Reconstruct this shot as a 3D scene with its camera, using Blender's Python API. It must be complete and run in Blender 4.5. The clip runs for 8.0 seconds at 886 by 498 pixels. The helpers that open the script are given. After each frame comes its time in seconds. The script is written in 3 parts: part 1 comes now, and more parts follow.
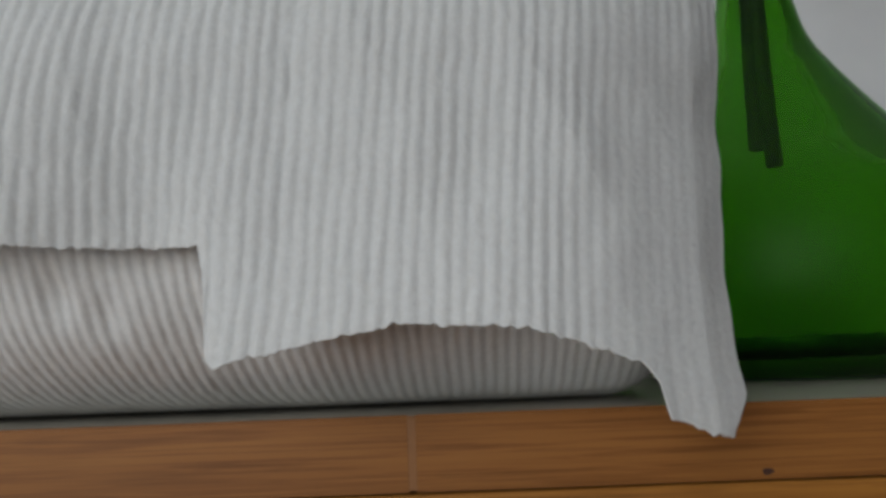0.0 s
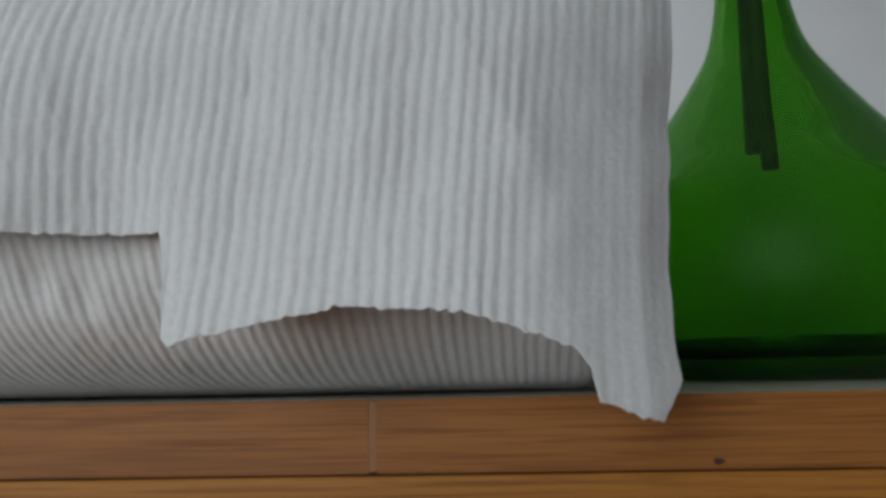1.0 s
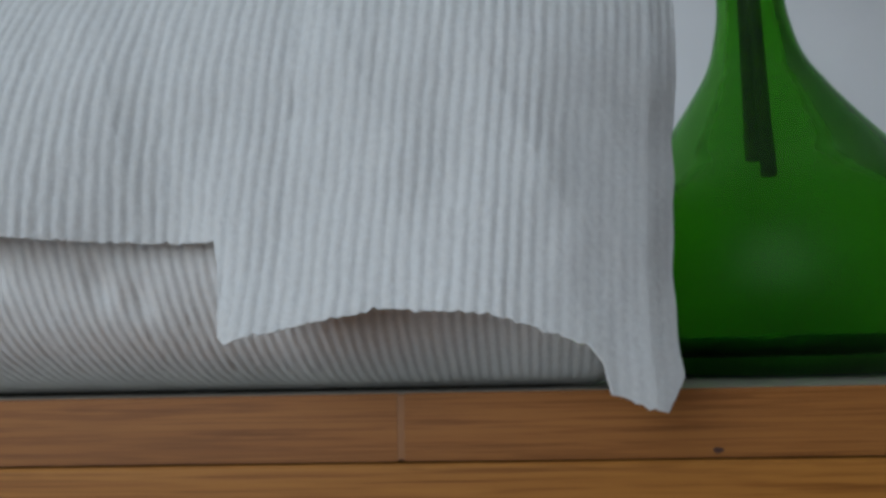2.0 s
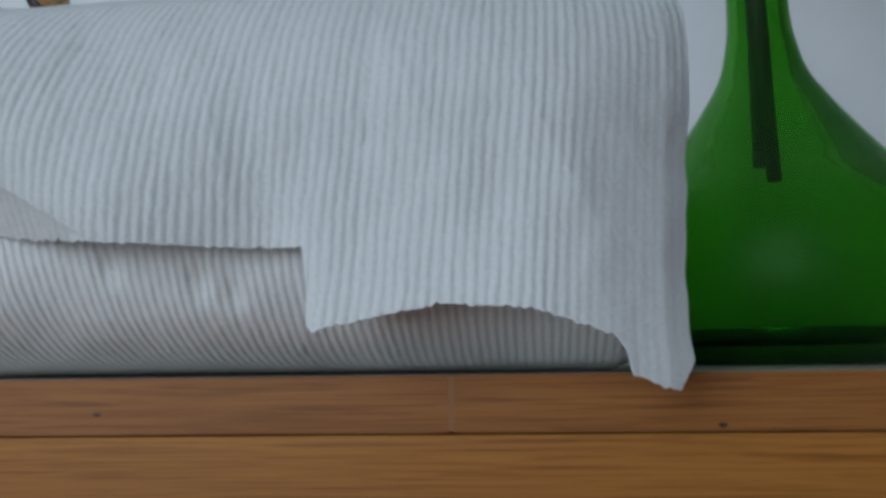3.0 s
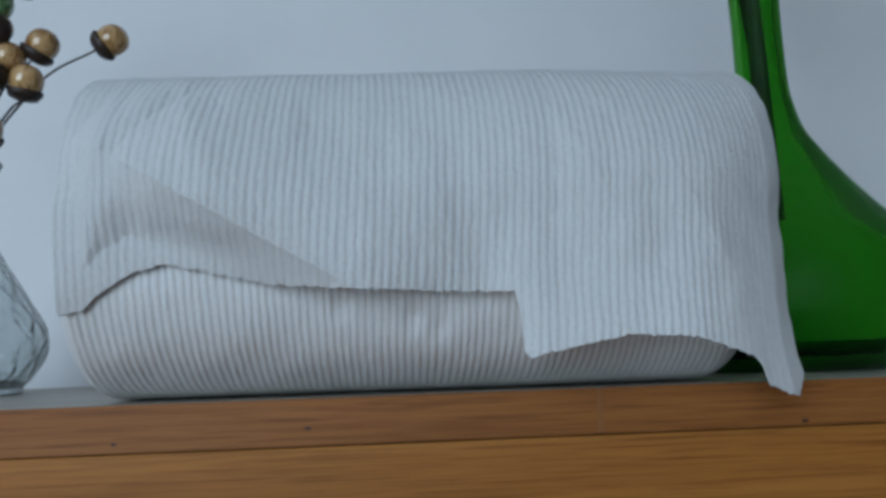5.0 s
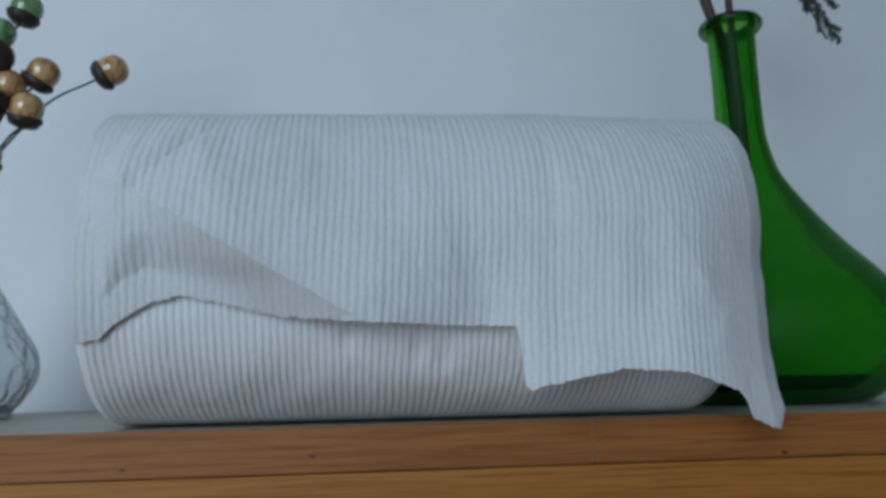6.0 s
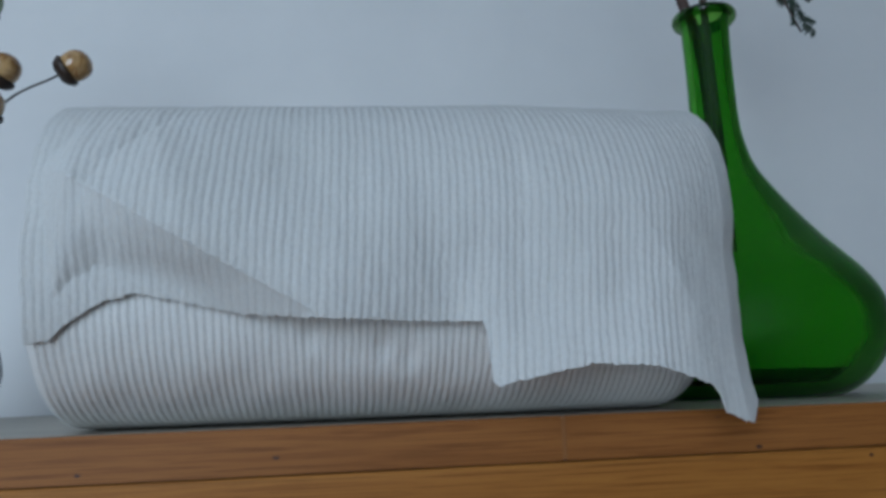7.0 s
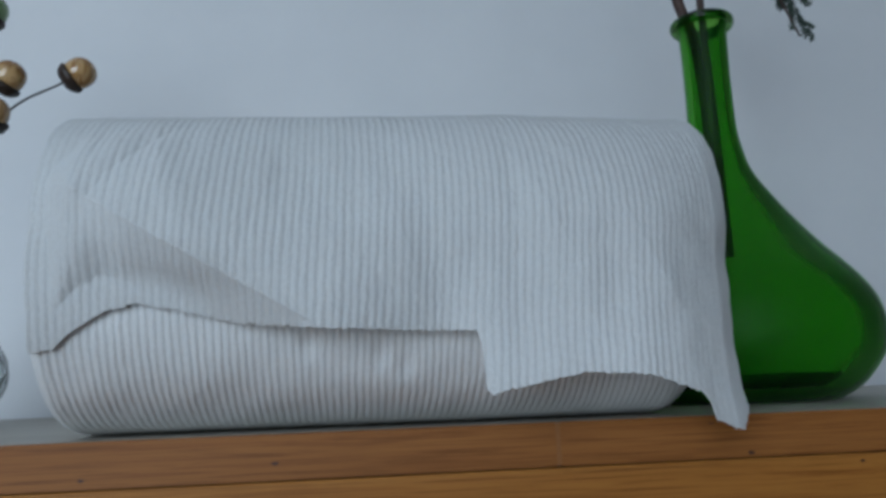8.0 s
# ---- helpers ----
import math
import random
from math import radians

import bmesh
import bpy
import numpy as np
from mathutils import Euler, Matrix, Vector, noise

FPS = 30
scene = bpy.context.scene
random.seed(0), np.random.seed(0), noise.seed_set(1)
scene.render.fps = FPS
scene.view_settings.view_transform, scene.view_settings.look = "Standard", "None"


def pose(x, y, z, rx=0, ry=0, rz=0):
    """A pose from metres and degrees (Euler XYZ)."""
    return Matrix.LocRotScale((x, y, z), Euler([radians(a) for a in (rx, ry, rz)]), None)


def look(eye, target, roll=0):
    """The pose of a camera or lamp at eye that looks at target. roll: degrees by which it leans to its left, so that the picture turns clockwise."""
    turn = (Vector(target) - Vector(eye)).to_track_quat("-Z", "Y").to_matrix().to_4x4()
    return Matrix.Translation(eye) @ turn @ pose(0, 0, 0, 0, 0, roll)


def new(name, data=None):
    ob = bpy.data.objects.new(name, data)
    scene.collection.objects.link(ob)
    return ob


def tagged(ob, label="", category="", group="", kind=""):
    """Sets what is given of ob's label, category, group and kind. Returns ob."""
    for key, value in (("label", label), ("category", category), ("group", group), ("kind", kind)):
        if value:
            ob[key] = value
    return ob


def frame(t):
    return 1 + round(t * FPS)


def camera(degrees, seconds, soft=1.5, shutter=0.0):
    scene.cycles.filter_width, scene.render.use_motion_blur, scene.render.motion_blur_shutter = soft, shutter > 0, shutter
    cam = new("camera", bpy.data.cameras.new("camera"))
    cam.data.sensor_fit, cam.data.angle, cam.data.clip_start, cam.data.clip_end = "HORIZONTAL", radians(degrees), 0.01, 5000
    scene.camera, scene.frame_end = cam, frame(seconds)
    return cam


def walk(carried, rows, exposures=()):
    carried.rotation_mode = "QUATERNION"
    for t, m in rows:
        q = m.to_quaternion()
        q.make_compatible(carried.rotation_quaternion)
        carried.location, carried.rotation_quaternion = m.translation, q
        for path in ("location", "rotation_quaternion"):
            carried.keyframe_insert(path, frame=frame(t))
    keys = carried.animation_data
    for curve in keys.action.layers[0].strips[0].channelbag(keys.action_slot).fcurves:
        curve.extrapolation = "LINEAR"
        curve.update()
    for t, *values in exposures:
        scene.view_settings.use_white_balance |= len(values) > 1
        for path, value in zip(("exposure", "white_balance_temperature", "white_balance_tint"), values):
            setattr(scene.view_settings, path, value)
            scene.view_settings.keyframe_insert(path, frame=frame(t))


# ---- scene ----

cam = camera(60.75, 8.0, soft=3.5)
PATH = [
    (0, look((0.07561, -0.13294, 0.01010), (0.08306, 1.84736, 0.29005), -2.158)),
    (0.5, look((0.09086, -0.13074, 0.00637), (0.02487, 1.84137, 0.33257), -2.113)),
    (1, look((0.08933, -0.13764, 0.00611), (-0.00413, 1.83703, 0.30938), -1.197)),
    (1.5, look((0.08701, -0.14190, 0.00617), (-0.00249, 1.83226, 0.31388), -1.225)),
    (3, look((0.07962, -0.17545, 0.00503), (-0.04899, 1.80133, 0.28031), -0.799)),
    (3.5, look((0.06121, -0.18557, 0.00750), (0.01008, 1.79249, 0.29847), -1.272)),
    (4, look((0.03944, -0.19656, 0.00772), (0.08609, 1.78037, 0.30699), -1.634)),
    (4.5, look((0.02283, -0.20828, 0.00875), (0.11550, 1.77109, 0.27984), -1.999)),
    (6, look((0.00158, -0.22869, 0.01136), (0.20736, 1.72889, 0.36564), -1.316)),
    (6.5, look((0.00222, -0.22608, 0.00971), (0.22806, 1.72765, 0.37297), -1.452)),
    (7, look((0.00717, -0.22320, 0.01060), (0.25574, 1.72979, 0.36284), -2.099)),
    (7.5, look((0.00871, -0.22573, 0.01154), (0.24631, 1.72821, 0.36603), -2.176)),
    (8, look((0.00950, -0.22770, 0.01300), (0.24406, 1.72766, 0.36168), -2.068)),
]
walk(cam, PATH, exposures=[(0.0, 0.0, 6500, 10), (1.0, 0.0, 6250, 9), (1.5, 0.0, 6000, 8), (3.0, 0.0, 5600, 6), (3.5, -0.01, 5350, 4), (4.5, -0.03, 5330, 4), (6.0, -0.08, 5280, 4), (8.0, -0.08, 5400, 5)])

# ---- light: a window to the front of the shelf and to its left, soft overcast daylight ----
world = bpy.data.worlds.new("sky")
scene.world = world
world.use_nodes = True
wn = world.node_tree
sky = wn.nodes.new("ShaderNodeTexSky")
sky.sky_type, sky.sun_disc = "NISHITA", False
sky.sun_elevation, sky.sun_rotation = radians(35), radians(200)
wn.nodes["Background"].inputs["Strength"].default_value = 0.08
wn.links.new(sky.outputs[0], wn.nodes["Background"].inputs["Color"])

WIN_X0, WIN_X1, WIN_Z0, WIN_Z1 = -1.65, -0.25, -0.35, 1.05
ROOM_X0, ROOM_X1, ROOM_Y0, ROOM_Y1, FLOOR_Z, CEIL_Z = -2.3, 1.1, -1.8, 0.30, -0.9, 1.6
lamp = bpy.data.lights.new("window_light", "AREA")
lamp.shape, lamp.size, lamp.size_y, lamp.energy = "RECTANGLE", WIN_X1 - WIN_X0 - 0.1, WIN_Z1 - WIN_Z0 - 0.1, 25.5
lamp.color = (0.93, 0.97, 1.0)
lamp_ob = new("window_light", lamp)
lamp_ob.matrix_world = look(((WIN_X0 + WIN_X1) / 2, ROOM_Y0 - 0.06, (WIN_Z0 + WIN_Z1) / 2), ((WIN_X0 + WIN_X1) / 2, ROOM_Y0 + 1, (WIN_Z0 + WIN_Z1) / 2))


# ---- materials ----
def mat(name):
    m = bpy.data.materials.new(name)
    m.use_nodes = True
    t = m.node_tree
    return m, t, t.nodes["Principled BSDF"]


def node(t, kind, **values):
    n = t.nodes.new(kind)
    for key, value in values.items():
        n.inputs[key.replace("_", " ")].default_value = value
    return n


def coords(t, scale):
    c, mp = t.nodes.new("ShaderNodeTexCoord"), t.nodes.new("ShaderNodeMapping")
    mp.inputs["Scale"].default_value = scale
    t.links.new(c.outputs["Object"], mp.inputs["Vector"])
    return mp.outputs["Vector"]


def noise_tex(t, vec, scale, detail=4.0, rough=0.55, distort=0.0):
    n = node(t, "ShaderNodeTexNoise", Scale=scale, Detail=detail, Roughness=rough, Distortion=distort)
    t.links.new(vec, n.inputs["Vector"])
    return n.outputs["Fac"]


def ramp(t, fac, stops):
    r = t.nodes.new("ShaderNodeValToRGB")
    while len(r.color_ramp.elements) < len(stops):
        r.color_ramp.elements.new(0.5)
    for e, (p, c) in zip(r.color_ramp.elements, stops):
        e.position, e.color = p, (*c, 1)
    t.links.new(fac, r.inputs["Fac"])
    return r.outputs["Color"]


def mixed(t, a, b, fac, mode="MIX"):
    n = t.nodes.new("ShaderNodeMix")
    n.data_type, n.blend_type = "RGBA", mode
    for v, i in ((fac, 0), (a, 6), (b, 7)):
        if isinstance(v, (int, float)):
            n.inputs[i].default_value = v
        elif isinstance(v, tuple):
            n.inputs[i].default_value = (*v, 1)
        else:
            t.links.new(v, n.inputs[i])
    return n.outputs[2]


def bumped(t, p, height, strength, distance):
    b = node(t, "ShaderNodeBump", Strength=strength, Distance=distance)
    t.links.new(height, b.inputs["Height"])
    t.links.new(b.outputs["Normal"], p.inputs["Normal"])


def paper_material(name, thin):
    m, t, p = mat(name)
    v = coords(t, (1, 1, 1))
    big = noise_tex(t, v, 18, 3)
    fine = noise_tex(t, v, 900, 5, 0.7)
    col = ramp(t, big, [(0.3, (0.784, 0.80, 0.795)), (0.7, (0.842, 0.86, 0.86))])
    col = mixed(t, col, ramp(t, fine, [(0.35, (0.86, 0.85, 0.84)), (0.65, (1, 1, 1))]), 0.5, "MULTIPLY")
    t.links.new(col, p.inputs["Base Color"])
    p.inputs["Roughness"].default_value = 0.95
    p.inputs["Specular IOR Level"].default_value = 0.15
    p.inputs["Subsurface Weight"].default_value = 0.12
    p.inputs["Subsurface Scale"].default_value = 0.0012
    p.inputs["Subsurface Radius"].default_value = (1.0, 0.9, 0.85)
    bumped(t, p, fine, 0.5, 0.0004)
    if thin:
        back, mix = t.nodes.new("ShaderNodeBsdfTranslucent"), t.nodes.new("ShaderNodeMixShader")
        t.links.new(col, back.inputs["Color"])
        mix.inputs[0].default_value = thin
        t.links.new(p.outputs[0], mix.inputs[1])
        t.links.new(back.outputs[0], mix.inputs[2])
        t.links.new(mix.outputs[0], t.nodes["Material Output"].inputs["Surface"])
    return m


def wall_material():
    m, t, p = mat("white_wall_paint")
    v = coords(t, (1, 1, 1))
    col = ramp(t, noise_tex(t, v, 7, 5, 0.6), [(0.3, (0.70, 0.715, 0.73)), (0.7, (0.77, 0.78, 0.79))])
    t.links.new(col, p.inputs["Base Color"])
    p.inputs["Roughness"].default_value = 0.75
    bumped(t, p, noise_tex(t, v, 140, 6, 0.65), 0.25, 0.0006)
    return m


def wood_material(name, dark, mid, light, seed, gloss=0.55):
    m, t, p = mat(name)
    v = coords(t, (1.1, 9, 30))
    off = node(t, "ShaderNodeVectorMath")
    off.operation = "ADD"
    off.inputs[1].default_value = (seed, seed * 2.3, seed * 0.7)
    t.links.new(v, off.inputs[0])
    v = off.outputs[0]
    broad = noise_tex(t, v, 1.6, 3, 0.5, 0.6)
    grain = noise_tex(t, v, 9, 6, 0.65, 1.2)
    v2 = coords(t, (6, 40, 420))
    pores = noise_tex(t, v2, 3.0, 4, 0.7)
    col = ramp(t, broad, [(0.28, dark), (0.5, mid), (0.75, light)])
    col = mixed(t, col, ramp(t, grain, [(0.3, (0.72, 0.66, 0.6)), (0.6, (1, 1, 1))]), 0.5, "MULTIPLY")
    lines = noise_tex(t, coords(t, (5, 60, 210)), 4.0, 3, 0.6, 0.8)
    col = mixed(t, col, ramp(t, lines, [(0.40, (0.50, 0.40, 0.32)), (0.50, (1, 1, 1))]), 0.42, "MULTIPLY")
    col = mixed(t, col, ramp(t, pores, [(0.36, (0.5, 0.44, 0.4)), (0.5, (1, 1, 1))]), 0.6, "MULTIPLY")
    t.links.new(col, p.inputs["Base Color"])
    p.inputs["Roughness"].default_value = gloss
    p.inputs["Specular IOR Level"].default_value = 0.25
    bumped(t, p, pores, 0.2, 0.0003)
    return m


def laminate_material():
    m, t, p = mat("grey_worn_board_top")
    v = coords(t, (1, 1, 1))
    col = ramp(t, noise_tex(t, v, 25, 6, 0.6), [(0.3, (0.38, 0.355, 0.30)), (0.7, (0.47, 0.44, 0.375))])
    t.links.new(col, p.inputs["Base Color"])
    p.inputs["Roughness"].default_value = 0.5
    bumped(t, p, noise_tex(t, v, 500, 4), 0.2, 0.0003)
    return m


def plain_material(name, color, rough=0.6, vary=0.25, scale=60, metal=0.0):
    m, t, p = mat(name)
    v = coords(t, (1, 1, 1))
    lo = tuple(c * (1 - vary) for c in color)
    hi = tuple(min(1, c * (1 + vary)) for c in color)
    t.links.new(ramp(t, noise_tex(t, v, scale, 5, 0.6), [(0.3, lo), (0.7, hi)]), p.inputs["Base Color"])
    p.inputs["Roughness"].default_value, p.inputs["Metallic"].default_value = rough, metal
    return m


def glass_material(name, color, rough=0.02, bump=0.0, scale=60, specular=0.5, ior=1.5):
    m, t, p = mat(name)
    p.inputs["Base Color"].default_value = (*color, 1)
    p.inputs["Transmission Weight"].default_value = 1.0
    p.inputs["Roughness"].default_value = rough
    p.inputs["IOR"].default_value = ior
    p.inputs["Specular IOR Level"].default_value = specular
    if bump:
        bumped(t, p, noise_tex(t, coords(t, (1, 1, 1)), scale, 2), bump, 0.002)
    return m


def bottle_glass_material(name, color):
    """Clear tinted glass under a soft, uneven gloss."""
    m, t, p = mat(name)
    clear, gloss = t.nodes.new("ShaderNodeBsdfRefraction"), t.nodes.new("ShaderNodeBsdfGlossy")
    clear.inputs["Color"].default_value, clear.inputs["Roughness"].default_value, clear.inputs["IOR"].default_value = (*color, 1), 0.05, 1.14
    gloss.inputs["Roughness"].default_value, gloss.inputs["Color"].default_value = 0.5, (0.6, 0.85, 0.55, 1)
    b = node(t, "ShaderNodeBump", Strength=0.12, Distance=0.002)
    t.links.new(noise_tex(t, coords(t, (1, 1, 0.5)), 34, 2), b.inputs["Height"])
    t.links.new(b.outputs["Normal"], clear.inputs["Normal"])
    t.links.new(b.outputs["Normal"], gloss.inputs["Normal"])
    fres, mix = node(t, "ShaderNodeFresnel", IOR=1.28), t.nodes.new("ShaderNodeMixShader")
    t.links.new(fres.outputs[0], mix.inputs[0])
    t.links.new(clear.outputs[0], mix.inputs[1])
    t.links.new(gloss.outputs[0], mix.inputs[2])
    t.links.new(mix.outputs[0], t.nodes["Material Output"].inputs["Surface"])
    return m


def bead_material(name, a, b):
    m, t, p = mat(name)
    v = coords(t, (1, 1, 0.25))
    col = ramp(t, noise_tex(t, v, 170, 3, 0.6, 1.5), [(0.35, a), (0.62, b)])
    t.links.new(col, p.inputs["Base Color"])
    p.inputs["Roughness"].default_value = 0.12
    p.inputs["Transmission Weight"].default_value = 0.25
    p.inputs["Coat Weight"].default_value = 0.6
    return m


PAPER = paper_material("ribbed_tissue_paper", 0.0)
THIN_PAPER = paper_material("thin_ribbed_tissue_paper", 0.20)
WALL = wall_material()
STRIP_WOOD = wood_material("varnished_edge_wood", (0.240, 0.093, 0.020), (0.295, 0.118, 0.027), (0.335, 0.141, 0.035), 0.0)
FRONT_WOOD = wood_material("varnished_front_wood", (0.295, 0.116, 0.019), (0.375, 0.156, 0.027), (0.435, 0.195, 0.040), 5.0)
DARK_WALL = plain_material("dark_brown_wall", (0.07, 0.065, 0.06), 0.7, 0.25, 4)
LAMINATE = laminate_material()
KNOT = plain_material("dark_knot", (0.055, 0.018, 0.01), 0.6)
JOINT_GLUE = plain_material("pale_glue_joint", (0.240, 0.096, 0.021), 0.55, 0.12, 300)
GREEN_GLASS = bottle_glass_material("green_bottle_glass", (0.468, 0.728, 0.268))
LIP_GLASS = glass_material("lip_glass", (0.13, 0.30, 0.06), 0.2, 0.05, 30, 0.1, 1.3)
DARK_GLASS = glass_material("dark_bottle_glass", (0.10, 0.20, 0.06), 0.1)
CLEAR_GLASS = glass_material("clear_cut_glass", (0.84, 0.88, 0.88), 0.14, 0.35, 220)
CARD = plain_material("brown_cardboard", (0.32, 0.24, 0.16), 0.9)
STEM_BROWN = plain_material("dry_brown_stem", (0.06, 0.035, 0.026), 0.7, 0.4, 200)
STEM_DARK = plain_material("dark_wire_stem", (0.03, 0.025, 0.02), 0.5)
CAP_DARK = plain_material("dark_cap", (0.03, 0.018, 0.012), 0.5, 0.4, 150)
AMBER = bead_material("amber_bead", (0.30, 0.14, 0.035), (0.68, 0.45, 0.20))
GREEN_BEAD = bead_material("green_bead", (0.10, 0.22, 0.07), (0.32, 0.46, 0.22))
NEEDLE = plain_material("dark_green_foliage", (0.022, 0.045, 0.028), 0.6, 0.4, 150)
FLOOR_WOOD = wood_material("floor_boards", (0.13, 0.075, 0.045), (0.17, 0.10, 0.06), (0.21, 0.13, 0.08), 9.0)
WHITE_PAINT = plain_material("white_frame_paint", (0.8, 0.8, 0.78), 0.4, 0.03)


# ---- builders ----
def mesh_of(name, verts, faces, material, smooth=True):
    me = bpy.data.meshes.new(name)
    me.from_pydata([tuple(v) for v in verts], [], [tuple(f) for f in faces])
    if smooth:
        me.polygons.foreach_set("use_smooth", [True] * len(me.polygons))
    me.materials.append(material)
    me.update()
    return me


def child(name, me, parent, label=""):
    ob = new(name, me)
    ob.parent = parent
    if parent is not None:
        ob.matrix_parent_inverse = parent.matrix_world.inverted()
    return tagged(ob, label=label) if label else ob


def part(name, bm, material, parent, label="", smooth=False):
    me = bpy.data.meshes.new(name)
    bmesh.ops.recalc_face_normals(bm, faces=bm.faces)
    bm.to_mesh(me)
    bm.free()
    if smooth:
        me.polygons.foreach_set("use_smooth", [True] * len(me.polygons))
    me.materials.append(material)
    return child(name, me, parent, label)


def box(x0, x1, y0, y1, z0, z1, bevel=0.0, segments=2):
    bm = bmesh.new()
    bmesh.ops.create_cube(bm, size=1)
    for v in bm.verts:
        v.co = Vector((x0 + (v.co.x + 0.5) * (x1 - x0), y0 + (v.co.y + 0.5) * (y1 - y0), z0 + (v.co.z + 0.5) * (z1 - z0)))
    if bevel:
        bmesh.ops.bevel(bm, geom=list(bm.edges), offset=bevel, segments=segments, affect="EDGES", profile=0.5)
    return bm


def empty(name, at=(0, 0, 0)):
    ob = new(name)
    ob.location = at
    bpy.context.view_layer.update()
    return ob


def grid_faces(rows, cols, wrap=False):
    i, j = np.meshgrid(np.arange(rows - 1), np.arange(cols if wrap else cols - 1), indexing="ij")
    k = (j + 1) % cols
    return np.stack([i * cols + j, i * cols + k, (i + 1) * cols + k, (i + 1) * cols + j], -1).reshape(-1, 4).tolist()


def lathe(profile, steps=96, ripple=None):
    """A surface of revolution round z from (radius, height) pairs."""
    verts = []
    for r, z in profile:
        for k in range(steps):
            a = 2 * math.pi * k / steps
            q = r + (ripple(a, z) if ripple else 0)
            verts.append((q * math.cos(a), q * math.sin(a), z))
    return verts, grid_faces(len(profile), steps, True)


def smooth_curve(pts, n):
    """Points along a soft curve (Catmull-Rom) through pts."""
    p = [Vector(q) for q in pts]
    p = [2 * p[0] - p[1]] + p + [2 * p[-1] - p[-2]]
    out = []
    for i in range(n):
        u = i / (n - 1) * (len(p) - 3)
        k = min(int(u), len(p) - 4)
        f = u - k
        a, b, c, d = p[k:k + 4]
        out.append(0.5 * (2 * b + (c - a) * f + (2 * a - 5 * b + 4 * c - d) * f * f + (3 * b - a - 3 * c + d) * f ** 3))
    return out


def tube(pts, r0, r1, sides=8):
    """A tapered rod along points, closed at both ends."""
    verts, n = [], len(pts)
    for i, p in enumerate(pts):
        way = (pts[min(i + 1, n - 1)] - pts[max(i - 1, 0)]).normalized()
        side = way.cross(Vector((0.31, 0.9, 0.2))).normalized()
        up = way.cross(side)
        r = r0 + (r1 - r0) * i / (n - 1)
        for k in range(sides):
            a = 2 * math.pi * k / sides
            verts.append(p + r * (math.cos(a) * side + math.sin(a) * up))
    faces = grid_faces(n, sides, True) + [list(range(sides))[::-1], [(n - 1) * sides + k for k in range(sides)]]
    return verts, faces


def fbm(x, y, z=0.0):
    return noise.fractal(Vector((x, y, z)), 1.0, 2.0, 3)


# ---- the room ----
def wall_box(name, x0, x1, y0, y1, z0, z1, material, label, category="wall"):
    ob = part(name, box(x0, x1, y0, y1, z0, z1), material, None)
    return tagged(ob, label, category, kind="structure")


T = 0.12
wall_box("wall_north", ROOM_X0 - T, ROOM_X1 + T, ROOM_Y1, ROOM_Y1 + T, FLOOR_Z, CEIL_Z, WALL, "cool white painted plaster wall behind the shelf")
# unseen side walls, added dark so little light bounces onto the shelf
wall_box("wall_east", ROOM_X1, ROOM_X1 + T, ROOM_Y0, ROOM_Y1, FLOOR_Z, CEIL_Z, DARK_WALL, "plain dark brown side wall, unseen, added to cut bounce light")
wall_box("wall_west", ROOM_X0 - T, ROOM_X0, ROOM_Y0, ROOM_Y1, FLOOR_Z, CEIL_Z, DARK_WALL, "plain dark brown side wall, unseen, added to cut bounce light")
wall_south = wall_box("wall_south", ROOM_X0 - T, ROOM_X1 + T, ROOM_Y0 - T, ROOM_Y0, FLOOR_Z, WIN_Z0, WALL, "white painted wall with a window opening")
for x0, x1, z0, z1 in ((ROOM_X0 - T, WIN_X0, WIN_Z0, CEIL_Z), (WIN_X1, ROOM_X1 + T, WIN_Z0, CEIL_Z), (WIN_X0, WIN_X1, WIN_Z1, CEIL_Z)):
    part("wall_piece", box(x0, x1, ROOM_Y0 - T, ROOM_Y0, z0, z1), WALL, wall_south)
wall_box("ceiling", ROOM_X0 - T, ROOM_X1 + T, ROOM_Y0 - T, ROOM_Y1 + T, CEIL_Z, CEIL_Z + T, WALL, "plain white painted ceiling of the room", "ceiling")
wall_box("floor", ROOM_X0 - T, ROOM_X1 + T, ROOM_Y0 - T, ROOM_Y1 + T, FLOOR_Z - T, FLOOR_Z, FLOOR_WOOD, "brown wooden floor below the cabinet", "floor")
window = tagged(empty("window_1", (WIN_X0, ROOM_Y0, WIN_Z0)), "white framed window letting in soft daylight", "window", kind="structure")
for x0, x1, z0, z1 in ((WIN_X0, WIN_X0 + 0.05, WIN_Z0, WIN_Z1), (WIN_X1 - 0.05, WIN_X1, WIN_Z0, WIN_Z1), (WIN_X0 + 0.05, WIN_X1 - 0.05, WIN_Z0, WIN_Z0 + 0.05), (WIN_X0 + 0.05, WIN_X1 - 0.05, WIN_Z1 - 0.05, WIN_Z1)):
    part("window_frame", box(x0, x1, ROOM_Y0 - 0.055, ROOM_Y0 - 0.005, z0, z1, 0.004), WHITE_PAINT, window)

